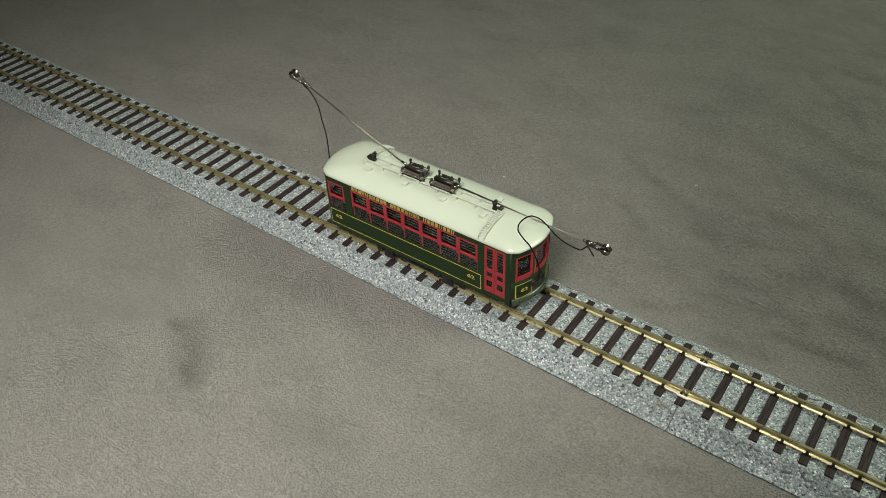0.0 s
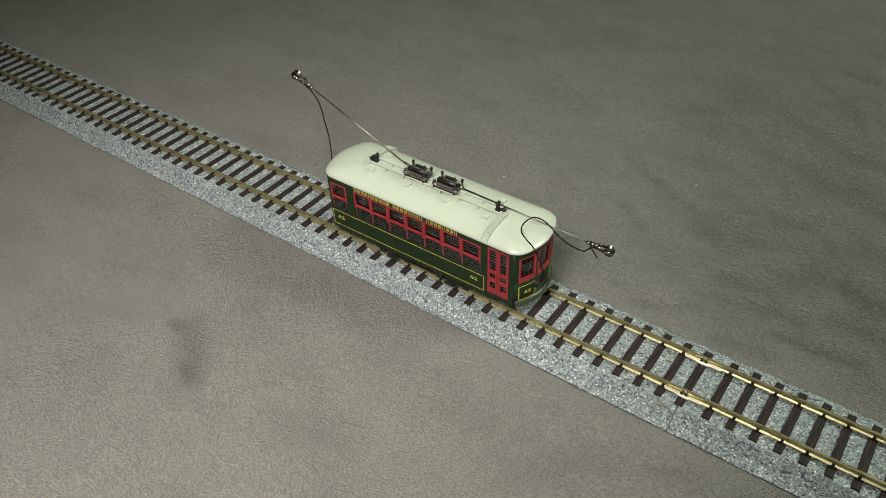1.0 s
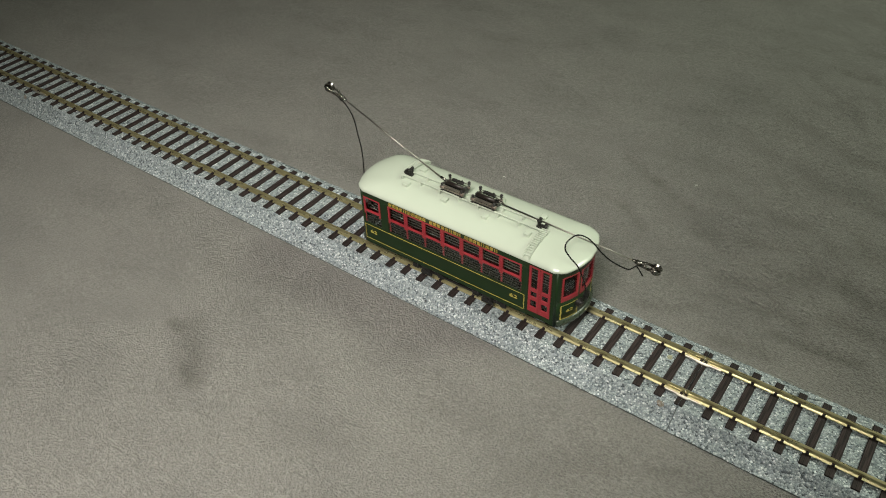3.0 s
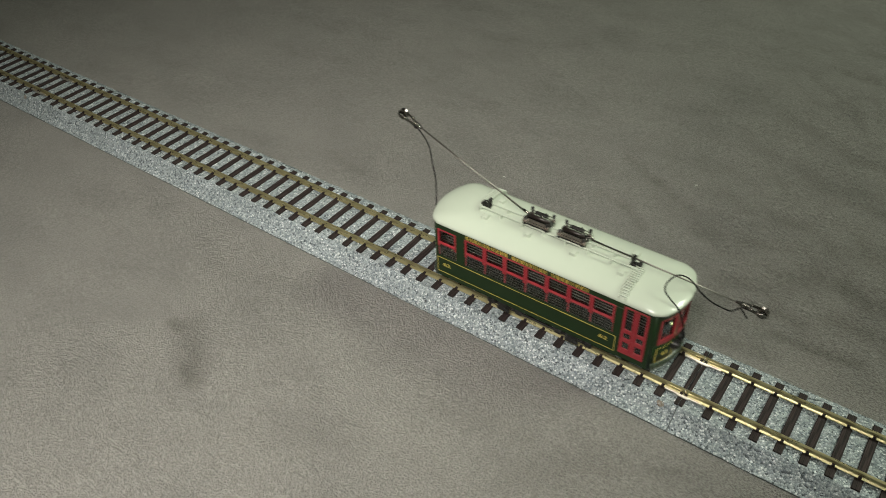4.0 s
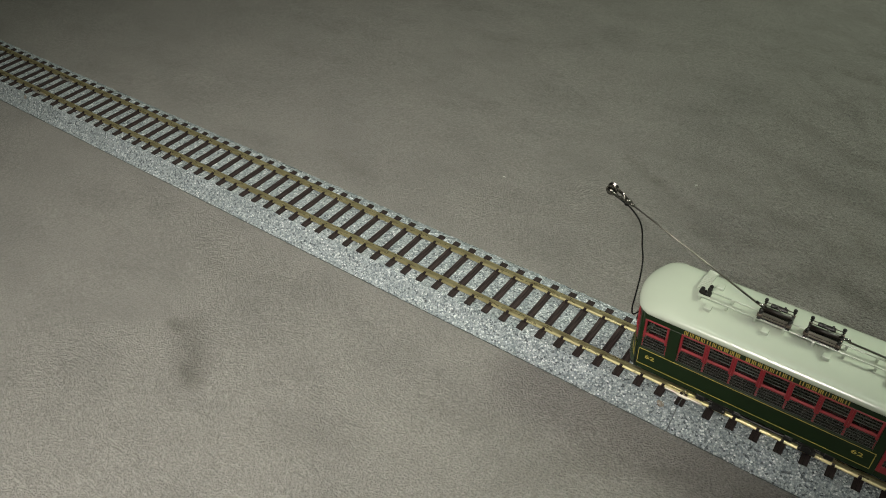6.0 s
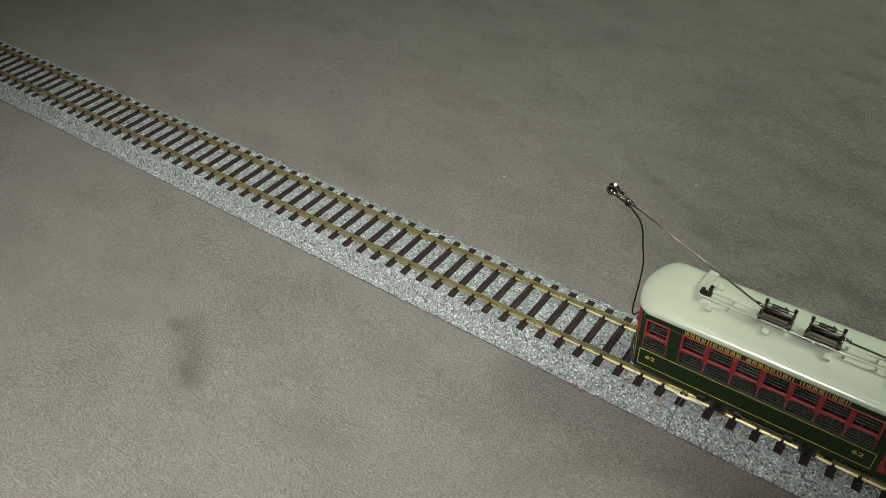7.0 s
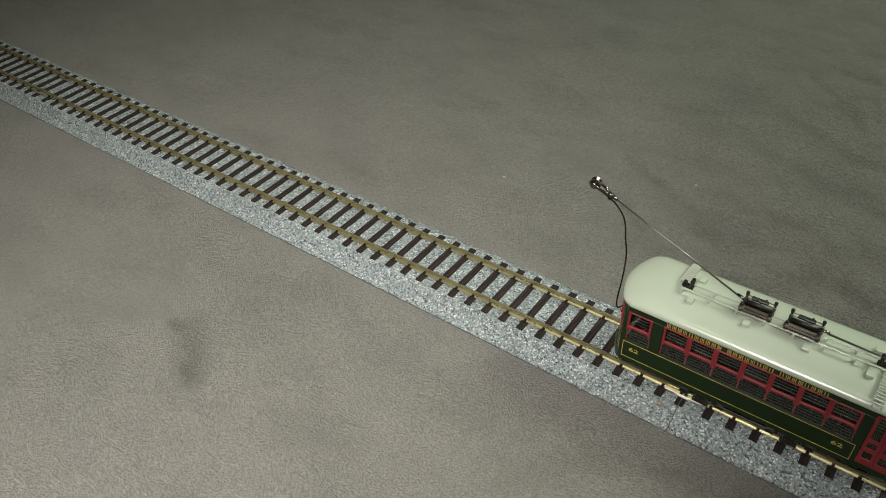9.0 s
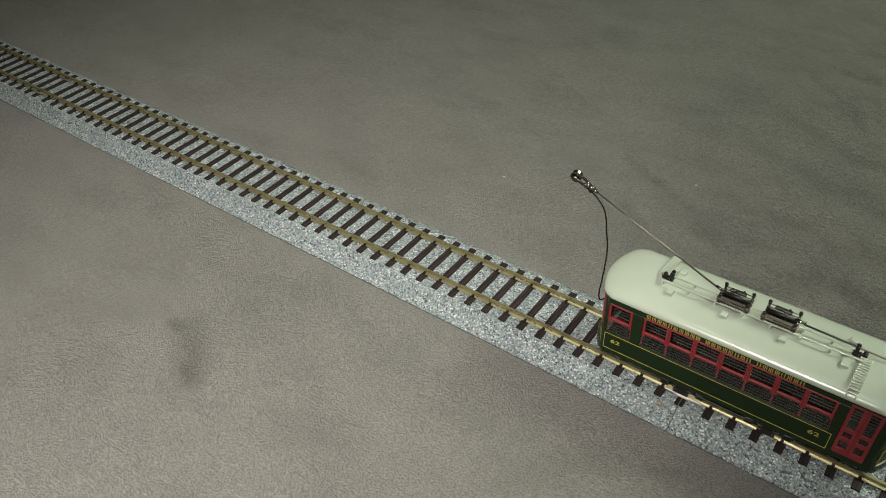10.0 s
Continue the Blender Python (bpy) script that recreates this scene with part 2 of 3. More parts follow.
def cloth():
    def axis(lo, hi):
        core = np.arange(lo, hi + 1, 1.6)
        left = lo - np.cumsum(np.linspace(10, 240, 16))
        right = hi + np.cumsum(np.linspace(10, 240, 16))
        return np.concatenate([np.clip(left[::-1], -1995, None), core, np.clip(right, None, 1995)])
    xs, ys = np.unique(axis(-420, 320)), np.unique(axis(-200, 460))
    X, Y = np.meshgrid(xs, ys, indexing="ij")
    Z = cloth_height(X, Y)
    n, m = X.shape
    k = np.arange(n * m).reshape(n, m)
    faces = np.stack([k[:-1, :-1], k[1:, :-1], k[1:, 1:], k[:-1, 1:]], -1).reshape(-1, 4)
    me = bpy.data.meshes.new("fleece_cloth")
    me.from_pydata((np.stack([X, Y, Z], -1).reshape(-1, 3) * MM).tolist(), [], faces.tolist())
    me.polygons.foreach_set("use_smooth", [True] * len(me.polygons))
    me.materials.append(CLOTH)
    # streaks plus crumple valleys, the valleys darkened in colour as painted shade
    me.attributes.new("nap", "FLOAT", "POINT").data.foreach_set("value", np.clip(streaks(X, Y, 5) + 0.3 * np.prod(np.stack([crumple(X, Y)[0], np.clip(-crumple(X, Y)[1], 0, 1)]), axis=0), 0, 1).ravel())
    me.attributes.new("crumpled", "FLOAT", "POINT").data.foreach_set("value", crumple(X, Y)[0].ravel())
    return tagged(new("ground", me), "grey-brown fleece cloth with soft wrinkles under the track", "cloth", kind="structure")


cloth()


# ---- the track: x along it, z from the cloth ----
TIE_TOP = 6.5
LENGTH, GAUGE = 369.0, 17.2


def roadbed_mesh(bm):
    """A tapered bed of ballast, its skin broken into small lumps."""
    half = LENGTH / 2 - 0.12
    right = [(5.5, 5.9), (11, 5.9), (14.4, 5.9), (14.9, 5.6), (17.7, 2.4), (20.2, 0.7), (21.0, 0.5), (21.0, 0.0)]
    profile = [(-y, z) for y, z in reversed(right)] + [(0, 5.9)] + right
    fine = []
    for (a, za), (b, zb) in zip(profile, profile[1:]):
        steps = max(1, round(math.hypot(b - a, zb - za) / 0.9))
        fine += [(a + (b - a) * k / steps, za + (zb - za) * k / steps) for k in range(steps)]
    fine.append(profile[-1])
    rows = []
    n = 410
    rng = random.Random(4)
    for i in range(n + 1):
        x = -half + 2 * half * i / n
        row = []
        for j, (y, z) in enumerate(fine):
            edge = i in (0, n) or j in (0, len(fine) - 1)
            lump = 0 if edge else rng.uniform(-0.13, 0.13)
            row.append(bm.verts.new(((x + (0 if edge else rng.uniform(-0.2, 0.2))) * MM, (y + lump) * MM, (z + lump) * MM)))
        rows.append(row)
    for a, b in zip(rows, rows[1:]):
        for j in range(len(fine) - 1):
            bm.faces.new((a[j], b[j], b[j + 1], a[j + 1]))
    bm.faces.new(rows[0]), bm.faces.new(rows[-1])
    return bm


def rail_mesh(bm):
    half = LENGTH / 2 - 0.2
    right = [(0.95, 0.0), (0.95, 0.2), (0.66, 0.36), (0.40, 0.62), (0.28, 0.95), (0.25, 1.35), (0.47, 1.5), (0.47, 2.1)]
    outline = right + [(-y, z) for y, z in reversed(right)]
    ends = [[bm.verts.new((x * MM, y * MM, z * MM)) for y, z in outline] for x in (-half, half)]
    n = len(outline)
    for k in range(n):
        bm.faces.new((ends[0][k], ends[1][k], ends[1][(k + 1) % n], ends[0][(k + 1) % n]))
    bm.faces.new(ends[0]), bm.faces.new(ends[1])
    return bm


def tie_mesh(bm, half=1.35):
    """A sleeper with the spikes and chairs that hold both rails."""
    box(bm, -half, half, -13.7, 13.7, -1.6, 0.0, 0.12)
    for rail in (-GAUGE / 2, GAUGE / 2):
        for s in (-1, 1):
            box(bm, -0.5, 0.5, rail + s * 0.85 - 0.55, rail + s * 0.85 + 0.55, -0.1, 0.92, 0.1)
    return bm


def joiner_mesh(bm):
    for s in (-1, 1):
        box(bm, -6.4, 6.4, s * 1.2 - 0.5, s * 1.2 + 0.5, -0.05, 0.85, 0.15)
        box(bm, -2.2, 2.2, s * 1.7 - 0.3, s * 1.7 + 0.3, -0.1, 0.6, 0.12)
    return bm


def track_section():
    track = empty("track_section")
    part("roadbed", roadbed_mesh(bmesh.new()), BALLAST, track, "grey moulded ballast roadbed with sloping shoulders")
    for y in (-GAUGE / 2, GAUGE / 2):
        rail = part("rail", rail_mesh(bmesh.new()), RAIL, track, "worn brass-coloured metal rail")
        rail.location = (0, y * MM, TIE_TOP * MM)
        j = part("joiner", joiner_mesh(bmesh.new()), JOINER, track, "grey rail joiner at the section end")
        j.location = (-LENGTH / 2 * MM, y * MM, TIE_TOP * MM)
    part("roadbed_base", box(bmesh.new(), -LENGTH / 2 + 0.1, LENGTH / 2 - 0.1, -21.05, 21.05, -0.3, 0.4), BASE, track, "dark grey-green plastic base edge")
    rng = random.Random(9)
    whole = half = None
    for x in [0.8, LENGTH - 0.8] + [1.6 + 7.6615 * k for k in range(1, 48)]:
        end = x < 2 or x > LENGTH - 2
        if end:
            t = part("tie", tie_mesh(bmesh.new(), 0.62), TIE, track) if half is None else new("tie", half.data)
            half = half or t
        else:
            t = part("tie", tie_mesh(bmesh.new()), TIE, track) if whole is None else new("tie", whole.data)
            whole = whole or t
        t.parent = track
        t.location = ((x - LENGTH / 2) * MM, rng.uniform(-0.08, 0.08) * MM, (TIE_TOP + rng.uniform(-0.03, 0.03)) * MM)
    return tagged(track, "model railway track section with brown ties on grey ballast", "track", "track sections")


section = track_section()
section.location = (-55.5 * MM, 0, 0)
copy_thing(section, pose(-55.5 * MM - LENGTH * MM, 0, 0))
copy_thing(section, pose(-55.5 * MM + LENGTH * MM, 0, 0))


# ---- lint on the cloth ----
def lint(x, y, turn, size):
    bm = tube(bmesh.new(), smooth_path([(-size, 0, 0.25), (-size * 0.3, size * 0.35, 0.45), (size * 0.4, -size * 0.2, 0.35), (size, size * 0.1, 0.2)], 5), 0.16, 5)
    ob = part("lint_fibre", bm, LINT, None, "", True)
    ob.matrix_basis = pose(x * MM, y * MM, float(cloth_height(np.array([x]), np.array([y]))[0]) * MM, 0, 0, turn)
    return tagged(ob, "tiny white lint fibre lying on the grey fleece", "lint", "lint fibres")


for at in ((8.7, 70.5, 20, 0.7), (84.9, 113.2, 70, 0.9)):
    lint(*at)


# ---- the streetcar: millimetres, x along it, z from the tops of the ties ----
SIDE, END, CORNER = 13.2, 47.3, 42.7
FLOOR, BELT, HEAD, EAVE, CROWN = 8.2, 17.7, 30.55, 33.0, 37.1
WINDOWS, FIRST, STEP = 7, -29.7, 8.36


def end_x(y, reach=END):
    return reach - (reach - CORNER) * (abs(y) / SIDE) ** 2


def end_strip(bm, y0, y1, z0, z1, out=0.0, thick=0.7, steps=6):
    """A piece of the bowed front, between two widths and two heights."""
    rings = []
    for i in range(steps + 1):
        y = y0 + (y1 - y0) * i / steps
        x = end_x(y) + out
        rings.append([bm.verts.new((a * MM, y * MM, z * MM)) for a, z in ((x, z0), (x, z1), (x - thick, z1), (x - thick, z0))])
    for a, b in zip(rings, rings[1:]):
        for k in range(4):
            bm.faces.new((a[k], b[k], b[(k + 1) % 4], a[(k + 1) % 4]))
    bm.faces.new(rings[0]), bm.faces.new(rings[-1])
    return bm


HALF_TURN = Matrix.Rotation(math.pi, 4, "Z")


def pair(ob):
    """A twin of a part at the car's other end and side."""
    twin = new(ob.name.split(".")[0], ob.data)
    twin.parent = ob.parent
    twin.matrix_basis = HALF_TURN @ ob.matrix_basis
    if "label" in ob:
        tagged(twin, ob["label"])
    return twin


def body_parts(car):
    """The shell, panel by panel, each with its twin on the other side."""
    y0, y1 = -SIDE, -SIDE + 0.8
    shell = [("side_panel", (-CORNER + 0.6, 31.6, y0, y1, FLOOR, BELT, 0.08)), ("door_step", (31.6, 40.5, y0 + 0.25, y1, FLOOR, 10.7, 0.05)),
             ("corner_panel", (40.5, CORNER - 0.5, y0, y1, FLOOR, HEAD, 0.08)), ("corner_panel", (-CORNER + 0.6, -41.5, y0, y1, BELT, HEAD, 0.05)),
             ("letterboard", (-CORNER + 0.6, CORNER - 0.6, y0, y1, HEAD, EAVE, 0.05)),
             ("window_post", (-33.4, -29.8, y0 - 0.15, y1, BELT, HEAD, 0.1)), ("window_post", (28.9, 31.6, y0 - 0.15, y1, BELT, HEAD, 0.1))]
    for name, size in shell:
        pair(part(name, box(bmesh.new(), *size), GREEN, car, "glossy dark green panel"))
    pair(part("dash_panel", end_strip(bmesh.new(), -SIDE + 0.3, SIDE - 0.3, FLOOR + 1.2, BELT + 1.6, steps=16), GREEN, car, "bowed dark green dash panel", True))
    pair(part("end_header", end_strip(bmesh.new(), -SIDE + 0.3, SIDE - 0.3, HEAD - 0.2, EAVE, steps=16), GREEN, car, "dark green header over the end windows"))
    for a, b in ((-SIDE + 0.4, -SIDE + 1.5), (-5.2, -4.2), (4.2, 5.2), (SIDE - 1.5, SIDE - 0.4)):
        pair(part("end_post", end_strip(bmesh.new(), a, b, BELT + 1.6, HEAD - 0.2, steps=2), GREEN, car, "dark green end post"))
    for y in (-SIDE + 0.55, SIDE - 0.55):
        pair(part("corner_post", rod(bmesh.new(), (CORNER - 0.45, y, FLOOR), (CORNER - 0.45, y, EAVE), 0.62, 14), GREEN, car, "rounded dark green corner post", True))


def sash(x0, x1, z0, z1, mid, y=-SIDE - 0.12, bar=0.75, thick=0.6):
    bm = bmesh.new()
    for a, b in ((x0, x0 + bar), (x1 - bar, x1)):
        box(bm, a, b, y, y + thick, mid - 1.6, z1, 0.08)
        box(bm, a if a == x0 else b - 0.3, b if a != x0 else a + 0.3, y + 0.5, y + thick + 0.2, z0, mid - 1.6, 0.05)
    box(bm, x0 + bar, x1 - bar, y + 0.02, y + thick, z1 - 0.6, z1, 0.06)
    box(bm, x0 + bar, x1 - bar, y - 0.1, y + thick, mid - 0.5, mid + 0.35, 0.08)
    return bm


def leaf(x0, x1):
    """One door leaf: frame, one tall light and two small ones below."""
    bm = bmesh.new()
    y0, y1 = -SIDE - 0.05, -SIDE + 0.55
    box(bm, x0, x0 + 0.95, y0, y1, 10.7, 32.0, 0.08)
    box(bm, x1 - 0.95, x1, y0, y1, 10.7, 32.0, 0.08)
    for a, b in ((31.1, 32.0), (20.3, 21.9), (16.2, 18.0), (10.7, 13.2)):
        box(bm, x0 + 0.95, x1 - 0.95, y0 + 0.04, y1, a, b, 0.06)
    return bm


def end_sash(y0, y1):
    bm = bmesh.new()
    z0, z1 = BELT + 1.7, HEAD - 0.1
    end_strip(bm, y0, y0 + 0.55, z0, z1, 0.15, 0.6, 1)
    end_strip(bm, y1 - 0.55, y1, z0, z1, 0.15, 0.6, 1)
    for a, b in ((z0, z0 + 1.9), (z1 - 0.4, z1)):
        end_strip(bm, y0 + 0.55, y1 - 0.55, a, b, 0.1, 0.5, 3)
    return bm


def roof_mesh():
    """The domed roof: a turned-over eave, a rounded shoulder, both ends sloping down."""
    bm = bmesh.new()
    rim = SIDE + 0.5
    reach = END + 0.7
    around = []
    for k in range(25):
        y = -rim + 2 * rim * k / 24
        yy = max(-1, min(1, y / rim))
        around.append((reach - (reach - 43.4) * yy ** 2 - 2.2 * max(0, abs(yy) - 0.82) / 0.18 * max(0, abs(yy) - 0.82) / 0.18, y))
    side = [(42.6 - 85.2 * k / 44, rim) for k in range(2, 43)]
    outline = around + side
    outline += [(-x, -y) for x, y in outline]
    rings = []
    n = len(outline)

    def height(fx, fy, f):
        return 33.6 + (CROWN + 0.1 - 33.6) * (1 - f ** 2.6) ** 0.62
    fractions = [0.998, 0.993, 0.985, 0.973, 0.96, 0.92, 0.86, 0.78, 0.68, 0.56, 0.43, 0.3, 0.16]
    spec = [(0.93, 33.05), (0.985, 32.95), (1.0, 33.1), (1.0, 33.4)] + [(f, None) for f in fractions]
    for f, z in spec:
        ring = []
        for x, y in outline:
            inner = 26.0
            px = (min(abs(x), inner) + max(0.0, abs(x) - inner) * f) * (1 if x > 0 else -1)
            ring.append(bm.verts.new((px * MM, y * f * MM, (z if z else height(x, y, f)) * MM)))
        rings.append(ring)
    for a, b in zip(rings, rings[1:]):
        for k in range(n):
            bm.faces.new((a[k], a[(k + 1) % n], b[(k + 1) % n], b[k]))
    top = [bm.verts.new((v.co.x, 0, (CROWN + 0.09) * MM)) for v in rings[-1]]
    for k in range(n):
        bm.faces.new((rings[-1][k], rings[-1][(k + 1) % n], top[(k + 1) % n], top[k]))
    bmesh.ops.remove_doubles(bm, verts=bm.verts, dist=0.00002)
    return bm


def outline_frame(bm, x0, x1, z0, z1, y, line=0.2):
    for a, b, c, d in ((x0, x1, z1 - line, z1), (x0, x1, z0, z0 + line), (x0, x0 + line, z0 + line, z1 - line), (x1 - line, x1, z0 + line, z1 - line)):
        box(bm, a, b, y - 0.05, y + 0.05, c, d)
    return bm


def digits(text, size, m, car):
    """Painted figures, with the built-in font."""
    curve = bpy.data.curves.new("number", "FONT")
    curve.body, curve.size, curve.extrude, curve.offset = text, size * MM, 0.00004, 0.00002
    curve.align_x, curve.align_y = "CENTER", "CENTER"
    ob = bpy.data.objects.new("number", curve)
    me = bpy.data.meshes.new_from_object(ob)
    bpy.data.objects.remove(ob)
    me.materials.append(YELLOW)
    ob = new("number", me)
    ob.parent = car
    ob.matrix_basis = m
    return tagged(ob, "yellow painted figures 62")


def letter_bars(car):
    """The gilt line of lettering on the letterboard, as plain bars in three words."""
    bm = bmesh.new()
    x, y0, y1 = -29.2, -SIDE - 0.06, -SIDE + 0.02
    rng = random.Random(3)
    for count in (10, 8, 8):
        for _ in range(count):
            wide = rng.uniform(0.24, 0.36)
            for a in rng.choice(((0.05, 0.5, 1.0), (0.1, 0.95), (0.1, 0.6, 1.05))):
                box(bm, x + a, x + a + wide, y0, y1, 30.8, 32.35)
            x += 1.77
        x += 1.25
    return part("lettering", bm, GILT, car, "gilt lettering along the letterboard")


def wheelset_mesh():
    bm = bmesh.new()
    rod(bm, (0, -8.0, 0), (0, 8.0, 0), 0.8, 10)
    for s in (-1, 1):
        rod(bm, (0, s * 7.6, 0), (0, s * 9.4, 0), 4.2, 28)
        rod(bm, (0, s * 7.1, 0), (0, s * 7.6, 0), 4.9, 28)
        rod(bm, (0, s * 9.4, 0), (0, s * 9.8, 0), 1.4, 12)
        for k in range(4):
            a = k * math.pi / 2
            box(bm, 2.4 * math.cos(a) - 0.5, 2.4 * math.cos(a) + 0.5, s * 9.5 - 0.2, s * 9.5 + 0.2, 2.4 * math.sin(a) - 0.5, 2.4 * math.sin(a) + 0.5, 0.1)
    return bm


def truck_frame_mesh():
    bm = bmesh.new()
    for s in (-1, 1):
        box(bm, -24, 24, s * 10.6 - 0.5, s * 10.6 + 0.5, 6.6, 8.0, 0.15)
        box(bm, -19, 19, s * 10.6 - 0.4, s * 10.6 + 0.4, 3.9, 4.7, 0.15)
        for x in (-14, 14):
            box(bm, x - 1.9, x + 1.9, s * 11.3 - 1.0, s * 11.3 + 1.0, 3.6, 8.4, 0.3)
            box(bm, x - 2.6, x + 2.6, s * 11.6 - 0.5, s * 11.6 + 0.5, 3.0, 4.4, 0.2)
            rod(bm, (x, s * 11.4, 5.2), (x, s * 12.6, 5.2), 1.1, 12)
            box(bm, x + 4.6, x + 7.4, s * 10.4 - 0.5, s * 10.4 + 0.5, 2.9, 5.4, 0.3)
            box(bm, x - 7.4, x - 4.6, s * 10.4 - 0.5, s * 10.4 + 0.5, 2.9, 5.4, 0.3)
            for d in (-4.2, 4.2):
                rod(bm, (x + d, s * 10.8, 4.7), (x + d, s * 10.8, 7.2), 0.8, 10)
    box(bm, -30, 30, -7, 7, 7.2, 8.6, 0.2)
    return bm


def ball(bm, x, y, z, radius):
    bmesh.ops.create_uvsphere(bm, u_segments=12, v_segments=8, radius=radius * MM, matrix=Matrix.Translation((x * MM, y * MM, z * MM)))
    return bm


def coil(x0, x1, y, z, radius, wire, turns):
    n = turns * 8
    return tube(bmesh.new(), [Vector((x0 + (x1 - x0) * i / n, y + radius * math.cos(2 * math.pi * turns * i / n), z + radius * math.sin(2 * math.pi * turns * i / n))) for i in range(n + 1)], wire, 4)


def trolley_base(car, x0, x1, way):
    """An open sprung trolley base: end yokes, coil springs, a barrel with the pole socket, a latch block and knobbed pins."""
    z = 39.5
    mid = (x0 + x1) / 2
    base_part = part("trolley_base", rod(bmesh.new(), (x0 + 0.7, 0.1, z + 1.3), (x1 - 0.7, 0.1, z + 1.3), 0.72, 14), BROWNED, car, "blackened sprung trolley pole base", True)

    def bit(name, mat, *sizes):
        return part(name, box(bmesh.new(), *sizes), mat, base_part)
    for x in (x0 + 0.5, x1 - 0.5):
        bit("yoke", BLACK, x - 0.4, x + 0.4, -2.7, 2.7, z - 0.5, z + 0.45, 0.15)
        bit("foot", BLACK, x - 0.55, x + 0.55, -3.2, -2.2, 38.9, z - 0.3, 0.1)
        bit("foot", BLACK, x - 0.55, x + 0.55, 0.3, 1.3, 38.9, z - 0.3, 0.1)
        bit("cheek", BLACK, x - 0.32, x + 0.32, -0.75, 0.95, z + 0.3, z + 2.0, 0.2)
        part("boss", rod(bmesh.new(), (x - 0.75, -2.35, z + 0.55), (x + 0.75, -2.35, z + 0.55), 0.72, 14), IRON, base_part, "", True)
        part("boss", rod(bmesh.new(), (x - 0.5, 2.3, z + 0.6), (x + 0.5, 2.3, z + 0.6), 0.5, 12), IRON, base_part, "", True)
        for y, top in ((-2.3, 1.9), (2.5, 2.7)):
            pin = rod(bmesh.new(), (x, y, z + 0.2), (x, y, z + top), 0.3, 8)
            rod(pin, (x, y, z + top - 0.9), (x, y, z + top - 0.6), 0.52, 10)
            ball(pin, x, y, z + top, 0.6)
            part("knob_pin", pin, BLACK, base_part, "black pin with a round knob", True)
    # thin black sheet added to stand in for the shade under the springs
    bit("bed", BLACK, x0 + 0.4, x1 - 0.4, -2.9, 2.6, z - 0.5, z - 0.25, 0.08)
    for y, h in ((-2.75, 0.45), (-2.0, 0.75), (-1.3, 0.55)):
        part("spring", coil(x0 + 1.0, x1 - 1.0, y, z + h, 0.25, 0.1, 30), SPRING, base_part, "thin bright coil spring")
    for y, h in ((1.5, 1.5), (2.6, 1.7)):
        part("tension_rod", rod(bmesh.new(), (x0 + 0.5, y, z + h), (x1 - 0.5, y, z + h), 0.17, 8), STEEL, base_part, "thin bright rod")
    bit("latch_block", BLACK, mid - 2.6, mid + 2.4, 1.0, 2.4, z + 1.5, z + 2.5, 0.25)
    bit("latch_ear", BLACK, mid - 1.2, mid - 0.4, 0.8, 1.7, z + 2.2, z + 3.0, 0.2)
    bit("latch_ear", BLACK, mid + 1.1, mid + 1.8, 1.5, 2.5, z + 2.2, z + 2.9, 0.2)
    part("latch_screw", ball(bmesh.new(), mid + 0.4, 0.8, z + 2.1, 0.32), DARK_STEEL, base_part, "", True)
    end = x1 if way > 0 else x0
    socket = rod(bmesh.new(), (end - way * 1.2, 0, z + 1.6), (end + way * 1.9, 0, z + (1.9 if way > 0 else 2.7)), 0.62, 12, 0.42)
    ball(socket, end - way * 0.2, -0.9, z + 1.3, 0.45)
    part("pole_socket", socket, DARK_STEEL, base_part, "dark steel pole socket", True)
    return base_part


def pole(car, foot, tip):
    """A trolley pole with its harp and wheel."""
    a, b = Vector(foot), Vector(tip)
    d = (b - a).normalized()
    neck = b - d * 8.4
    ob = part("trolley_pole", rod(bmesh.new(), a, neck, 0.31, 8, 0.22), STEEL, car, "thin bright metal trolley pole", True)
    side = Vector((-d.y, d.x, 0)).normalized()
    up = d.cross(side)
    if up.z < 0:
        side, up = -side, -up
    bm = bmesh.new()
    rod(bm, neck - d * 1.2, neck + d * 0.4, 0.4, 10, 0.62)
    rod(bm, neck + d * 0.2, neck + d * 2.4, 0.85, 12, 0.7)
    rod(bm, neck + d * 2.4, neck + d * 3.0, 1.0, 12)
    for s in (-1, 1):
        rod(bm, neck + d * 2.0 + side * s * 0.5, neck + d * 4.4 + side * s * 1.25, 0.5, 8, 0.42)
        rod(bm, neck + d * 4.4 + side * s * 1.25, b + d * 0.2 + side * s * 1.2, 0.46, 8)
        rod(bm, b - d * 1.2 + side * s * 1.0, b - d * 1.2 + side * s * 1.75, 0.85, 14)
        ball(bm, *(neck + d * 3.6 + side * s * 0.95 + up * 0.35), 0.5)
    part("harp", bm, DARK_STEEL, ob, "dark cast harp at the pole tip", True)
    bm = rod(bmesh.new(), neck + d * 0.9 - up * 1.15, neck + d * 6.6 - up * 1.35, 0.3, 8)
    rod(bm, neck + d * 1.0 - up * 0.2, neck + d * 0.9 - up * 1.7, 0.34, 8)
    ball(bm, *(neck + d * 0.9 - up * 1.6), 0.42)
    part("cord_ring", bm, BLACK, ob, "black bar and eye that hold the cord", True)
    bm = bmesh.new()
    c = b - d * 1.2
    rod(bm, c - side * 0.8, c - side * 0.25, 1.85, 24, 1.3)
    rod(bm, c - side * 0.25, c + side * 0.25, 1.3, 24)
    rod(bm, c + side * 0.25, c + side * 0.8, 1.3, 24, 1.85)
    part("trolley_wheel", bm, DARK_STEEL, ob, "grooved contact wheel")
    return ob


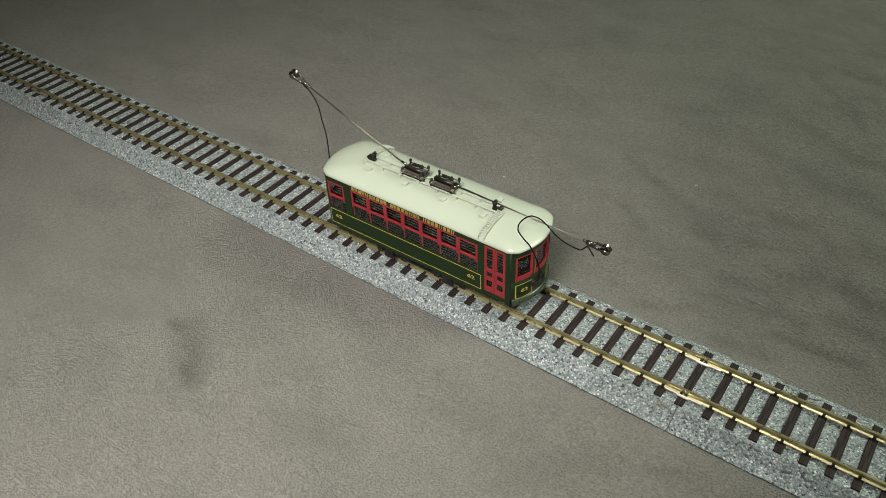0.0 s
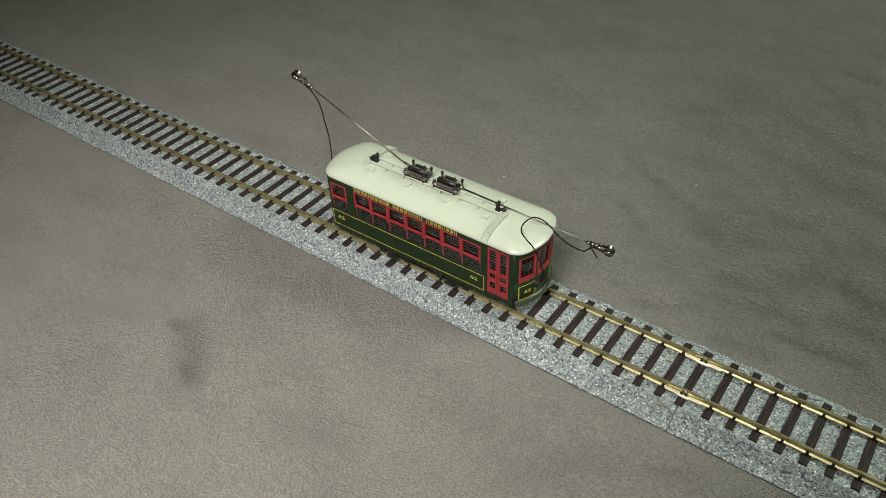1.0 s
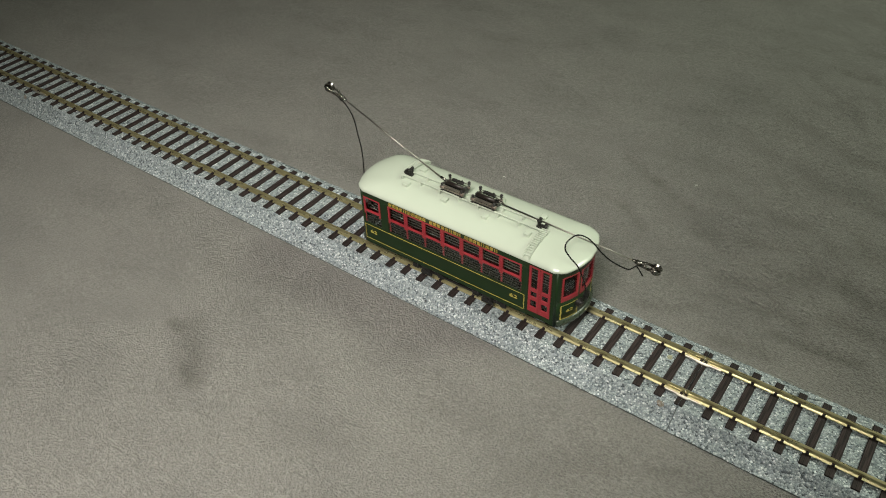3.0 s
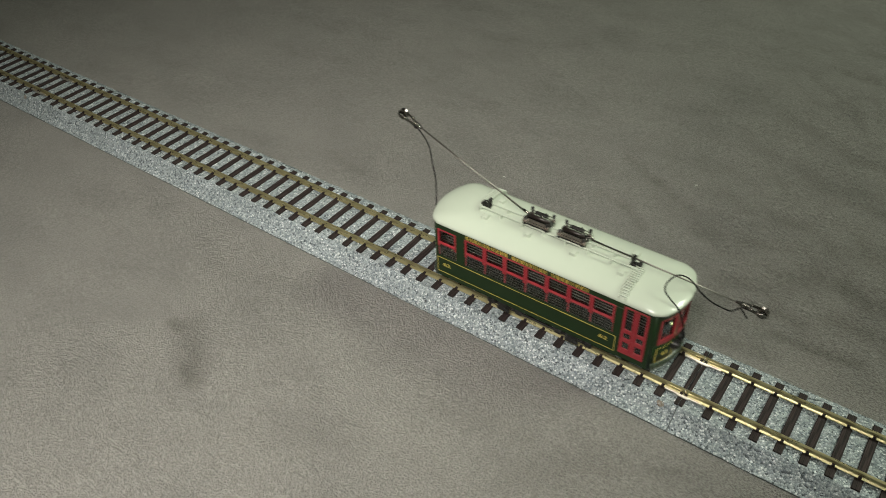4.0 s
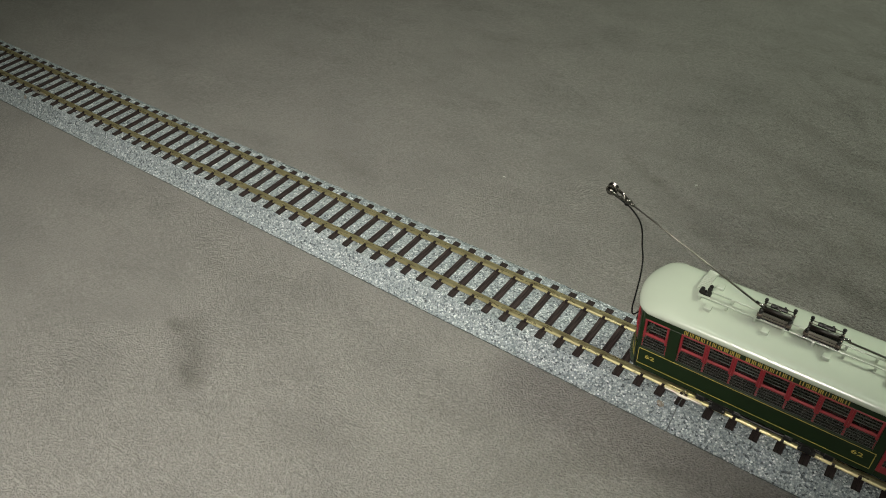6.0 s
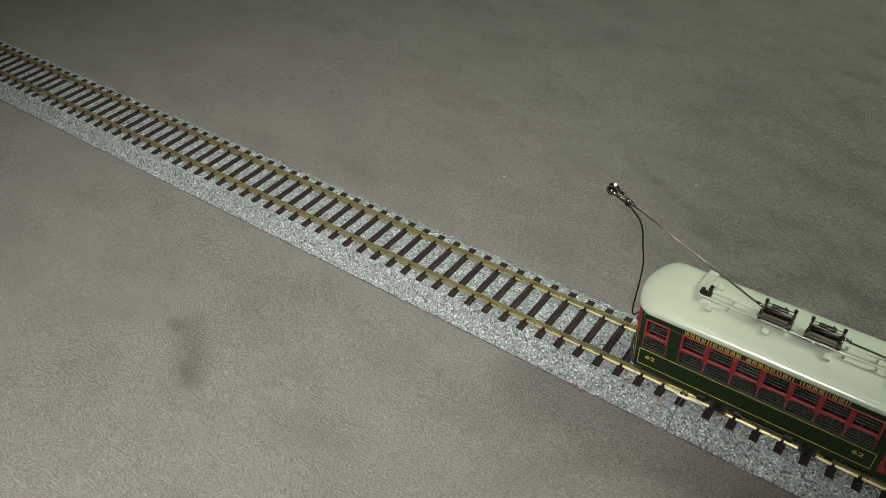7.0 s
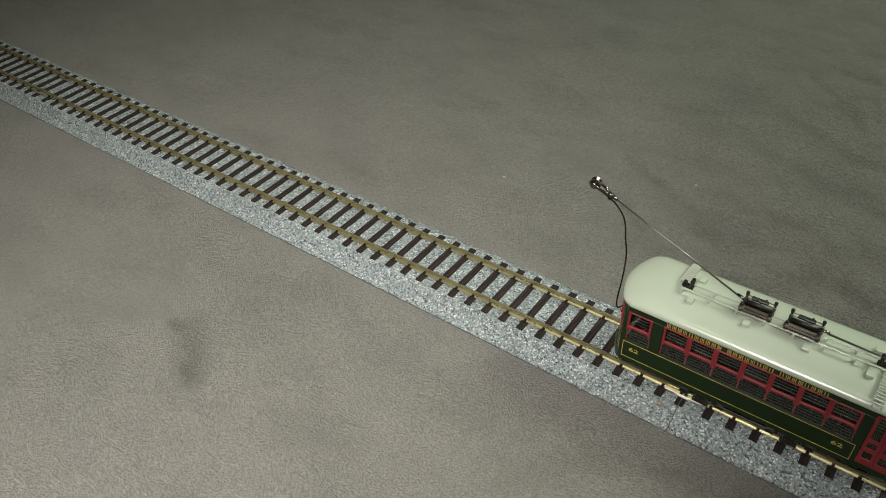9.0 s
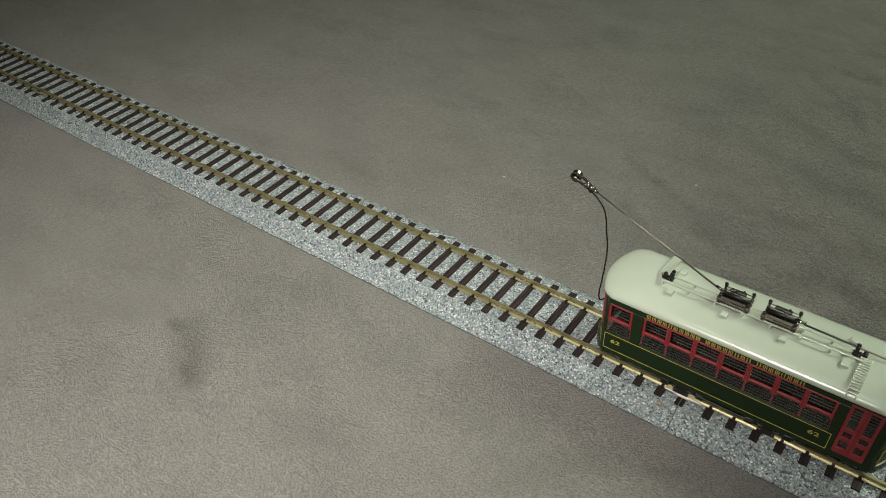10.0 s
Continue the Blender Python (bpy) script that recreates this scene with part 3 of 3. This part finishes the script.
def hook(car, x, way):
    """A pole hook: a slotted foot with a dark boss and an upright horn with a rounded eye."""
    z = 37.3
    bm = box(bmesh.new(), x - 1.9, x + 1.6, -0.75, 0.75, z, z + 1.1, 0.2)
    rod(bm, (x - way * 1.3, -0.9, z + 1.2), (x - way * 1.3, 0.9, z + 1.2), 0.75, 14)
    rod(bm, (x - way * 0.2, -0.7, z + 1.1), (x - way * 0.2, 0.7, z + 1.1), 0.45, 10)
    for y in (-0.62, 0.62):
        box(bm, x + way * 1.0 - 0.5, x + way * 1.0 + 0.5, y - 0.3, y + 0.3, z + 0.4, z + 3.4, 0.22)
        rod(bm, (x + way * 1.0, y - 0.34, z + 3.2), (x + way * 1.0, y + 0.34, z + 3.2), 0.62, 12)
    return part("pole_hook", bm, BLACK, car, "black pole hook on the roof")


def roof_z(y):
    f = min(1.0, abs(y) / (SIDE + 0.5))
    return 33.6 + (CROWN + 0.1 - 33.6) * (1 - f ** 2.6) ** 0.62


def streetcar():
    car = empty("streetcar")
    body_parts(car)
    part("roof", roof_mesh(), CREAM, car, "smooth cream-white domed roof", True)
    # floor, seats seen as dark shapes behind the glass
    bm = bmesh.new()
    box(bm, -44, 44, -12.2, 12.2, 8.6, 9.6)
    part("floor_pan", bm, INSIDE, car)
    for k in range(8):
        bm = bmesh.new()
        x = -27 + k * 7.6
        for s in (-1, 1):
            box(bm, x - 2, x + 2, s * 7.6 - 3.2, s * 7.6 + 3.2, 14.0, 15.2, 0.3)
            box(bm, x - 2.4, x - 1.6, s * 7.6 - 3.2, s * 7.6 + 3.2, 14.0, 22.0, 0.3)
            box(bm, x - 0.5, x + 0.5, s * 7.6 - 2, s * 7.6 + 2, 9.6, 14.0)
        part("seat", bm, INSIDE, car)
    # slatted rails behind the glass
    for s in (-1, 1):
        for k in range(4):
            bm = bmesh.new()
            rod(bm, (-40, s * (11.4 - k * 1.1), 24.6 + k * 0.1), (40, s * (11.4 - k * 1.1), 24.6 + k * 0.1), 0.16, 6)
            part("inner_rail", bm, INNER, car, "grey rail inside the windows")
    # sides
    def both(name, bm, mat, label=""):
        return pair(part(name, bm, mat, car, label))
    for k in range(WINDOWS):
        x = FIRST + k * STEP
        both("window_sash", sash(x + 0.02, x + STEP - 0.02, BELT + 0.2, HEAD, 24.2), RED, "red window sash")
    both("window_sash", sash(-41.5, -33.5, BELT + 0.2, HEAD, 24.2), RED, "red window sash")
    for x0, x1 in [(-41.5, -33.5)] + [(FIRST + k * STEP, FIRST + (k + 1) * STEP) for k in range(WINDOWS)]:
        bm = bmesh.new()
        for k in range(5):
            z = 18.3 + k * 1.15
            rod(bm, (x0 + 0.05, -SIDE + 0.22, z), (x1 - 0.05, -SIDE + 0.22, z), 0.09, 6)
        both("window_guard", bm, GUARD, "thin horizontal guard bars")
        both("pane", box(bmesh.new(), x0 + 0.4, x1 - 0.4, -SIDE + 0.6, -SIDE + 0.75, BELT + 0.2, HEAD), GLASS, "dark window glass")
    for x0, x1 in ((31.7, 36.02), (36.1, 40.42)):
        both("door_leaf", leaf(x0, x1), RED, "red folding door leaf with glazed lights")
        both("pane", box(bmesh.new(), x0 + 0.5, x1 - 0.5, -SIDE + 0.3, -SIDE + 0.45, 11.4, 31.7), GLASS, "dark window glass")
    both("lining", outline_frame(bmesh.new(), -41.9, 30.3, 10.2, 17.2, -SIDE - 0.02), YELLOW, "thin yellow lining round the panel")
    pair(letter_bars(car))
    upright = pose(0, 0, 0, 90, 0, 0)
    for x in (-37.9, 25.9):
        pair(digits("62", 2.2, Matrix.Translation((x * MM, (-SIDE - 0.04) * MM, 14.2 * MM)) @ upright @ Matrix.Diagonal((1.55, 1, 1, 1)), car))
    # ends
    for a, b in ((-SIDE + 1.5, -5.2), (-4.2, 4.2), (5.2, SIDE - 1.5)):
        both("end_window", end_sash(a, b), RED, "red framed end window")
        bm = bmesh.new()
        end_strip(bm, a + 0.4, b - 0.4, BELT + 1.8, HEAD - 0.3, -0.6, 0.15, 4)
        both("pane", bm, GLASS, "dark window glass")
    for a, b in ((-11.6, -4.8), (4.8, 11.6)):
        bm = bmesh.new()
        for z in (10.9, 17.3):
            end_strip(bm, a, b, z, z + 0.22, 0.06, 0.1, 6)
        for y in (a, b - 0.3):
            end_strip(bm, y, y + 0.3, 11.2, 17.3, 0.06, 0.1, 1)
        both("lining", bm, YELLOW, "thin yellow lining round the panel")
    slope = math.degrees(math.atan2(2 * (END - CORNER) * 8.2 / SIDE ** 2, 1))
    pair(digits("62", 2.0, Matrix.Translation(((end_x(8.2) + 0.05) * MM, -8.2 * MM, 14.2 * MM)) @ pose(0, 0, 0, 90, 0, 90 - slope) @ Matrix.Diagonal((1.55, 1, 1, 1)), car))
    bm = bmesh.new()
    apron = [(10.9, 0.05), (10.7, 0.45), (10.2, 0.8), (9.5, 0.98), (8.8, 0.9), (8.2, 0.55), (7.9, 0.0), (8.0, -1.2), (10.9, -1.2)]
    rows = [[bm.verts.new(((end_x(y) + out) * MM, y * MM, z * MM)) for z, out in apron] for y in (-12.6 + 1.05 * k for k in range(25))]
    for a, b in zip(rows, rows[1:]):
        for k in range(len(apron)):
            bm.faces.new((a[k], b[k], b[(k + 1) % len(apron)], a[(k + 1) % len(apron)]))
    bm.faces.new(rows[0]), bm.faces.new(rows[-1])
    pair(part("bumper", bm, APRON, car, "rounded glossy green bumper apron", True))
    bm = bmesh.new()
    rod(bm, (46.7, -0.6, 16.6), (48.5, -0.6, 16.6), 1.5, 20, 1.75)
    rod(bm, (47.0, -0.6, 18.2), (47.7, -0.6, 19.6), 0.3, 8)
    both("headlight", bm, BLACK, "black round headlight on the dash")
    bm = rod(bmesh.new(), (46.2, -4.4, 15.9), (48.0, -4.4, 15.9), 1.75, 20)
    rod(bm, (48.0, -4.4, 15.9), (48.5, -4.4, 15.9), 1.3, 20)
    rod(bm, (48.3, -4.4, 15.9), (48.9, -4.4, 15.9), 0.5, 10)
    both("cord_catcher", bm, BLACK, "black round cord catcher on the dash")
    both("headlight_lens", ball(bmesh.new(), 47.6, -0.6, 16.6, 1.4), GLASS, "clear headlight lens")
    # roof fittings
    for y, a, b in ((-2.9, -30.2, 30.2), (0.7, -29.4, 29.6)):
        bm = bmesh.new()
        box(bm, a, b, y - 0.32, y + 0.32, 38.6, 38.95, 0.06)
        for k in range(8):
            x = a + 0.6 + (b - a - 1.2) * k / 7
            box(bm, x - 0.35, x + 0.35, y - 0.5, y + 0.5, 36.4, 38.65, 0.06)
        part("roof_plank", bm, CREAM, car, "narrow cream roof plank on blocks")
    for x in (-26.0, -8.7, 8.7, 26.0):
        for y in (-5.4, 5.4):
            z = roof_z(y)
            part("roof_vent", box(bmesh.new(), x - 1.1, x + 1.1, y - 1.1, y + 1.1, z - 0.5, z + 1.0, 0.12), CREAM, car, "small cream roof vent block")
    for k in range(14):
        y = -0.9 - k * 0.92
        z = roof_z(y - 0.25)
        pair(part("step_slat", box(bmesh.new(), 28.9, 32.0, y - 0.44, y, z + 0.95, z + 1.3, 0.06), CREAM, car))
    for x in (29.3, 31.6):
        bm = bmesh.new()
        for k in range(14):
            y = -0.9 - k * 0.92
            z = roof_z(y - 0.25)
            box(bm, x - 0.2, x + 0.2, y - 0.72, y + 0.22, z - 0.5 if k % 4 == 1 else z + 0.5, z + 0.98)
        pair(part("step_rail", bm, CREAM, car))
    trolley_base(car, -12.3, -2.9, -1)
    trolley_base(car, 1.0, 10.9, 1)
    pole(car, (-13.4, 0, 41.6), (-63.8, -2.1, 65.6))
    pole(car, (12.2, 0, 40.8), (69.6, 5.4, 34.0))
    hook(car, -28.7, 1), hook(car, 28.4, -1)
    # cords
    front = smooth_path([(64.8, 4.3, 30.2), (63.2, 4.6, 31.8), (61.9, 4.7, 32.9), (60.6, 4.9, 31.4), (58.8, 5.0, 29.9), (53.6, 4.5, 30.9), (49.6, 3.5, 33.9), (47.5, 2.0, 37.5), (45.5, 0.0, 40.9), (43.3, -2.0, 42.5), (41.7, -4.0, 41.9), (40.9, -6.0, 40.5), (41.5, -7.2, 38.7), (43.9, -7.6, 36.6), (46.2, -7.4, 34.6), (47.7, -6.5, 30.7), (48.9, -4.6, 23.5), (48.7, -4.4, 17.2)])
    part("pole_cord", tube(bmesh.new(), front, 0.25), CORD, car, "black cord looped from pole to dash", True)
    rear = smooth_path([(-58.2, -2.1, 61.3), (-56.6, -2.3, 61.2), (-55.0, -2.6, 60.4), (-52.4, -3.0, 58.0), (-51.0, -3.0, 54.4), (-50.2, -3.0, 49.0), (-49.2, -3.0, 43.5), (-49.1, -3.0, 36.0), (-49.6, -3.0, 27.4), (-49.9, -3.0, 22.2), (-49.4, -2.6, 19.2), (-49.0, 1.0, 17.2), (-48.7, 4.4, 16.6)])
    part("pole_cord", tube(bmesh.new(), rear, 0.25), CORD, car, "black cord hanging from pole to dash", True)
    # running gear
    part("truck_frame", truck_frame_mesh(), BLACK, car, "black truck frame under the floor")
    for x in (-14, 14):
        wheels = part("wheelset", wheelset_mesh(), IRON, car, "two metal wheels on an axle", True)
        wheels.location = (x * MM, 0, 6.3 * MM)
    return tagged(car, "dark green model streetcar with red sashes and cream roof", "streetcar")


CAR = streetcar()

# the car's centre along the track, in millimetres, by the second
STOPS = [(0.0, 20.9), (0.5, 20.9), (0.7, 21.1), (1.0, 22.2), (1.5, 24.6), (2.0, 26.7), (2.5, 30.5), (2.7, 33.1), (3.8, 63.8), (4.0, 73.9), (4.5, 100.2), (5.0, 127.0), (5.5, 149.9), (5.6, 152.1), (5.7, 153.4), (6.1, 154.5), (6.8, 154.6), (7.2, 154.6), (7.5, 154.4), (8.0, 152.5), (8.5, 150.7), (9.0, 148.8), (9.5, 146.3), (10.0, 142.2)]


def glide(rows):
    """Smooth places between the rows, at every tenth of a second, with no overshoot."""
    t, x = np.array(rows).T
    d = np.diff(x) / np.diff(t)
    m = np.zeros(len(t))
    m[0], m[-1] = d[0], d[-1]
    for i in range(1, len(t) - 1):
        if d[i - 1] * d[i] > 0:
            h0, h1 = t[i] - t[i - 1], t[i + 1] - t[i]
            w0, w1 = 2 * h1 + h0, h1 + 2 * h0
            m[i] = (w0 + w1) / (w0 / d[i - 1] + w1 / d[i])
    out = []
    for k in range(101):
        s = k / 10
        i = min(int(np.searchsorted(t, s, side="right")) - 1, len(t) - 2)
        h = t[i + 1] - t[i]
        u = (s - t[i]) / h
        out.append((s, float((1 + 2 * u) * (1 - u) ** 2 * x[i] + u * (1 - u) ** 2 * h * m[i] + u * u * (3 - 2 * u) * x[i + 1] + u * u * (u - 1) * h * m[i + 1])))
    return out


def motions():
    places = glide(STOPS)
    walk(CAR, [(t, pose(x * MM, 0, TIE_TOP * MM)) for t, x in places])
    for wheels in [o for o in CAR.children if o.name.split(".")[0] == "wheelset"]:
        x0 = wheels.location.x
        walk(wheels, [(t, pose(x0, 0, 6.3 * MM, 0, math.degrees((x - STOPS[0][1]) / 4.2), 0)) for t, x in places])


motions()
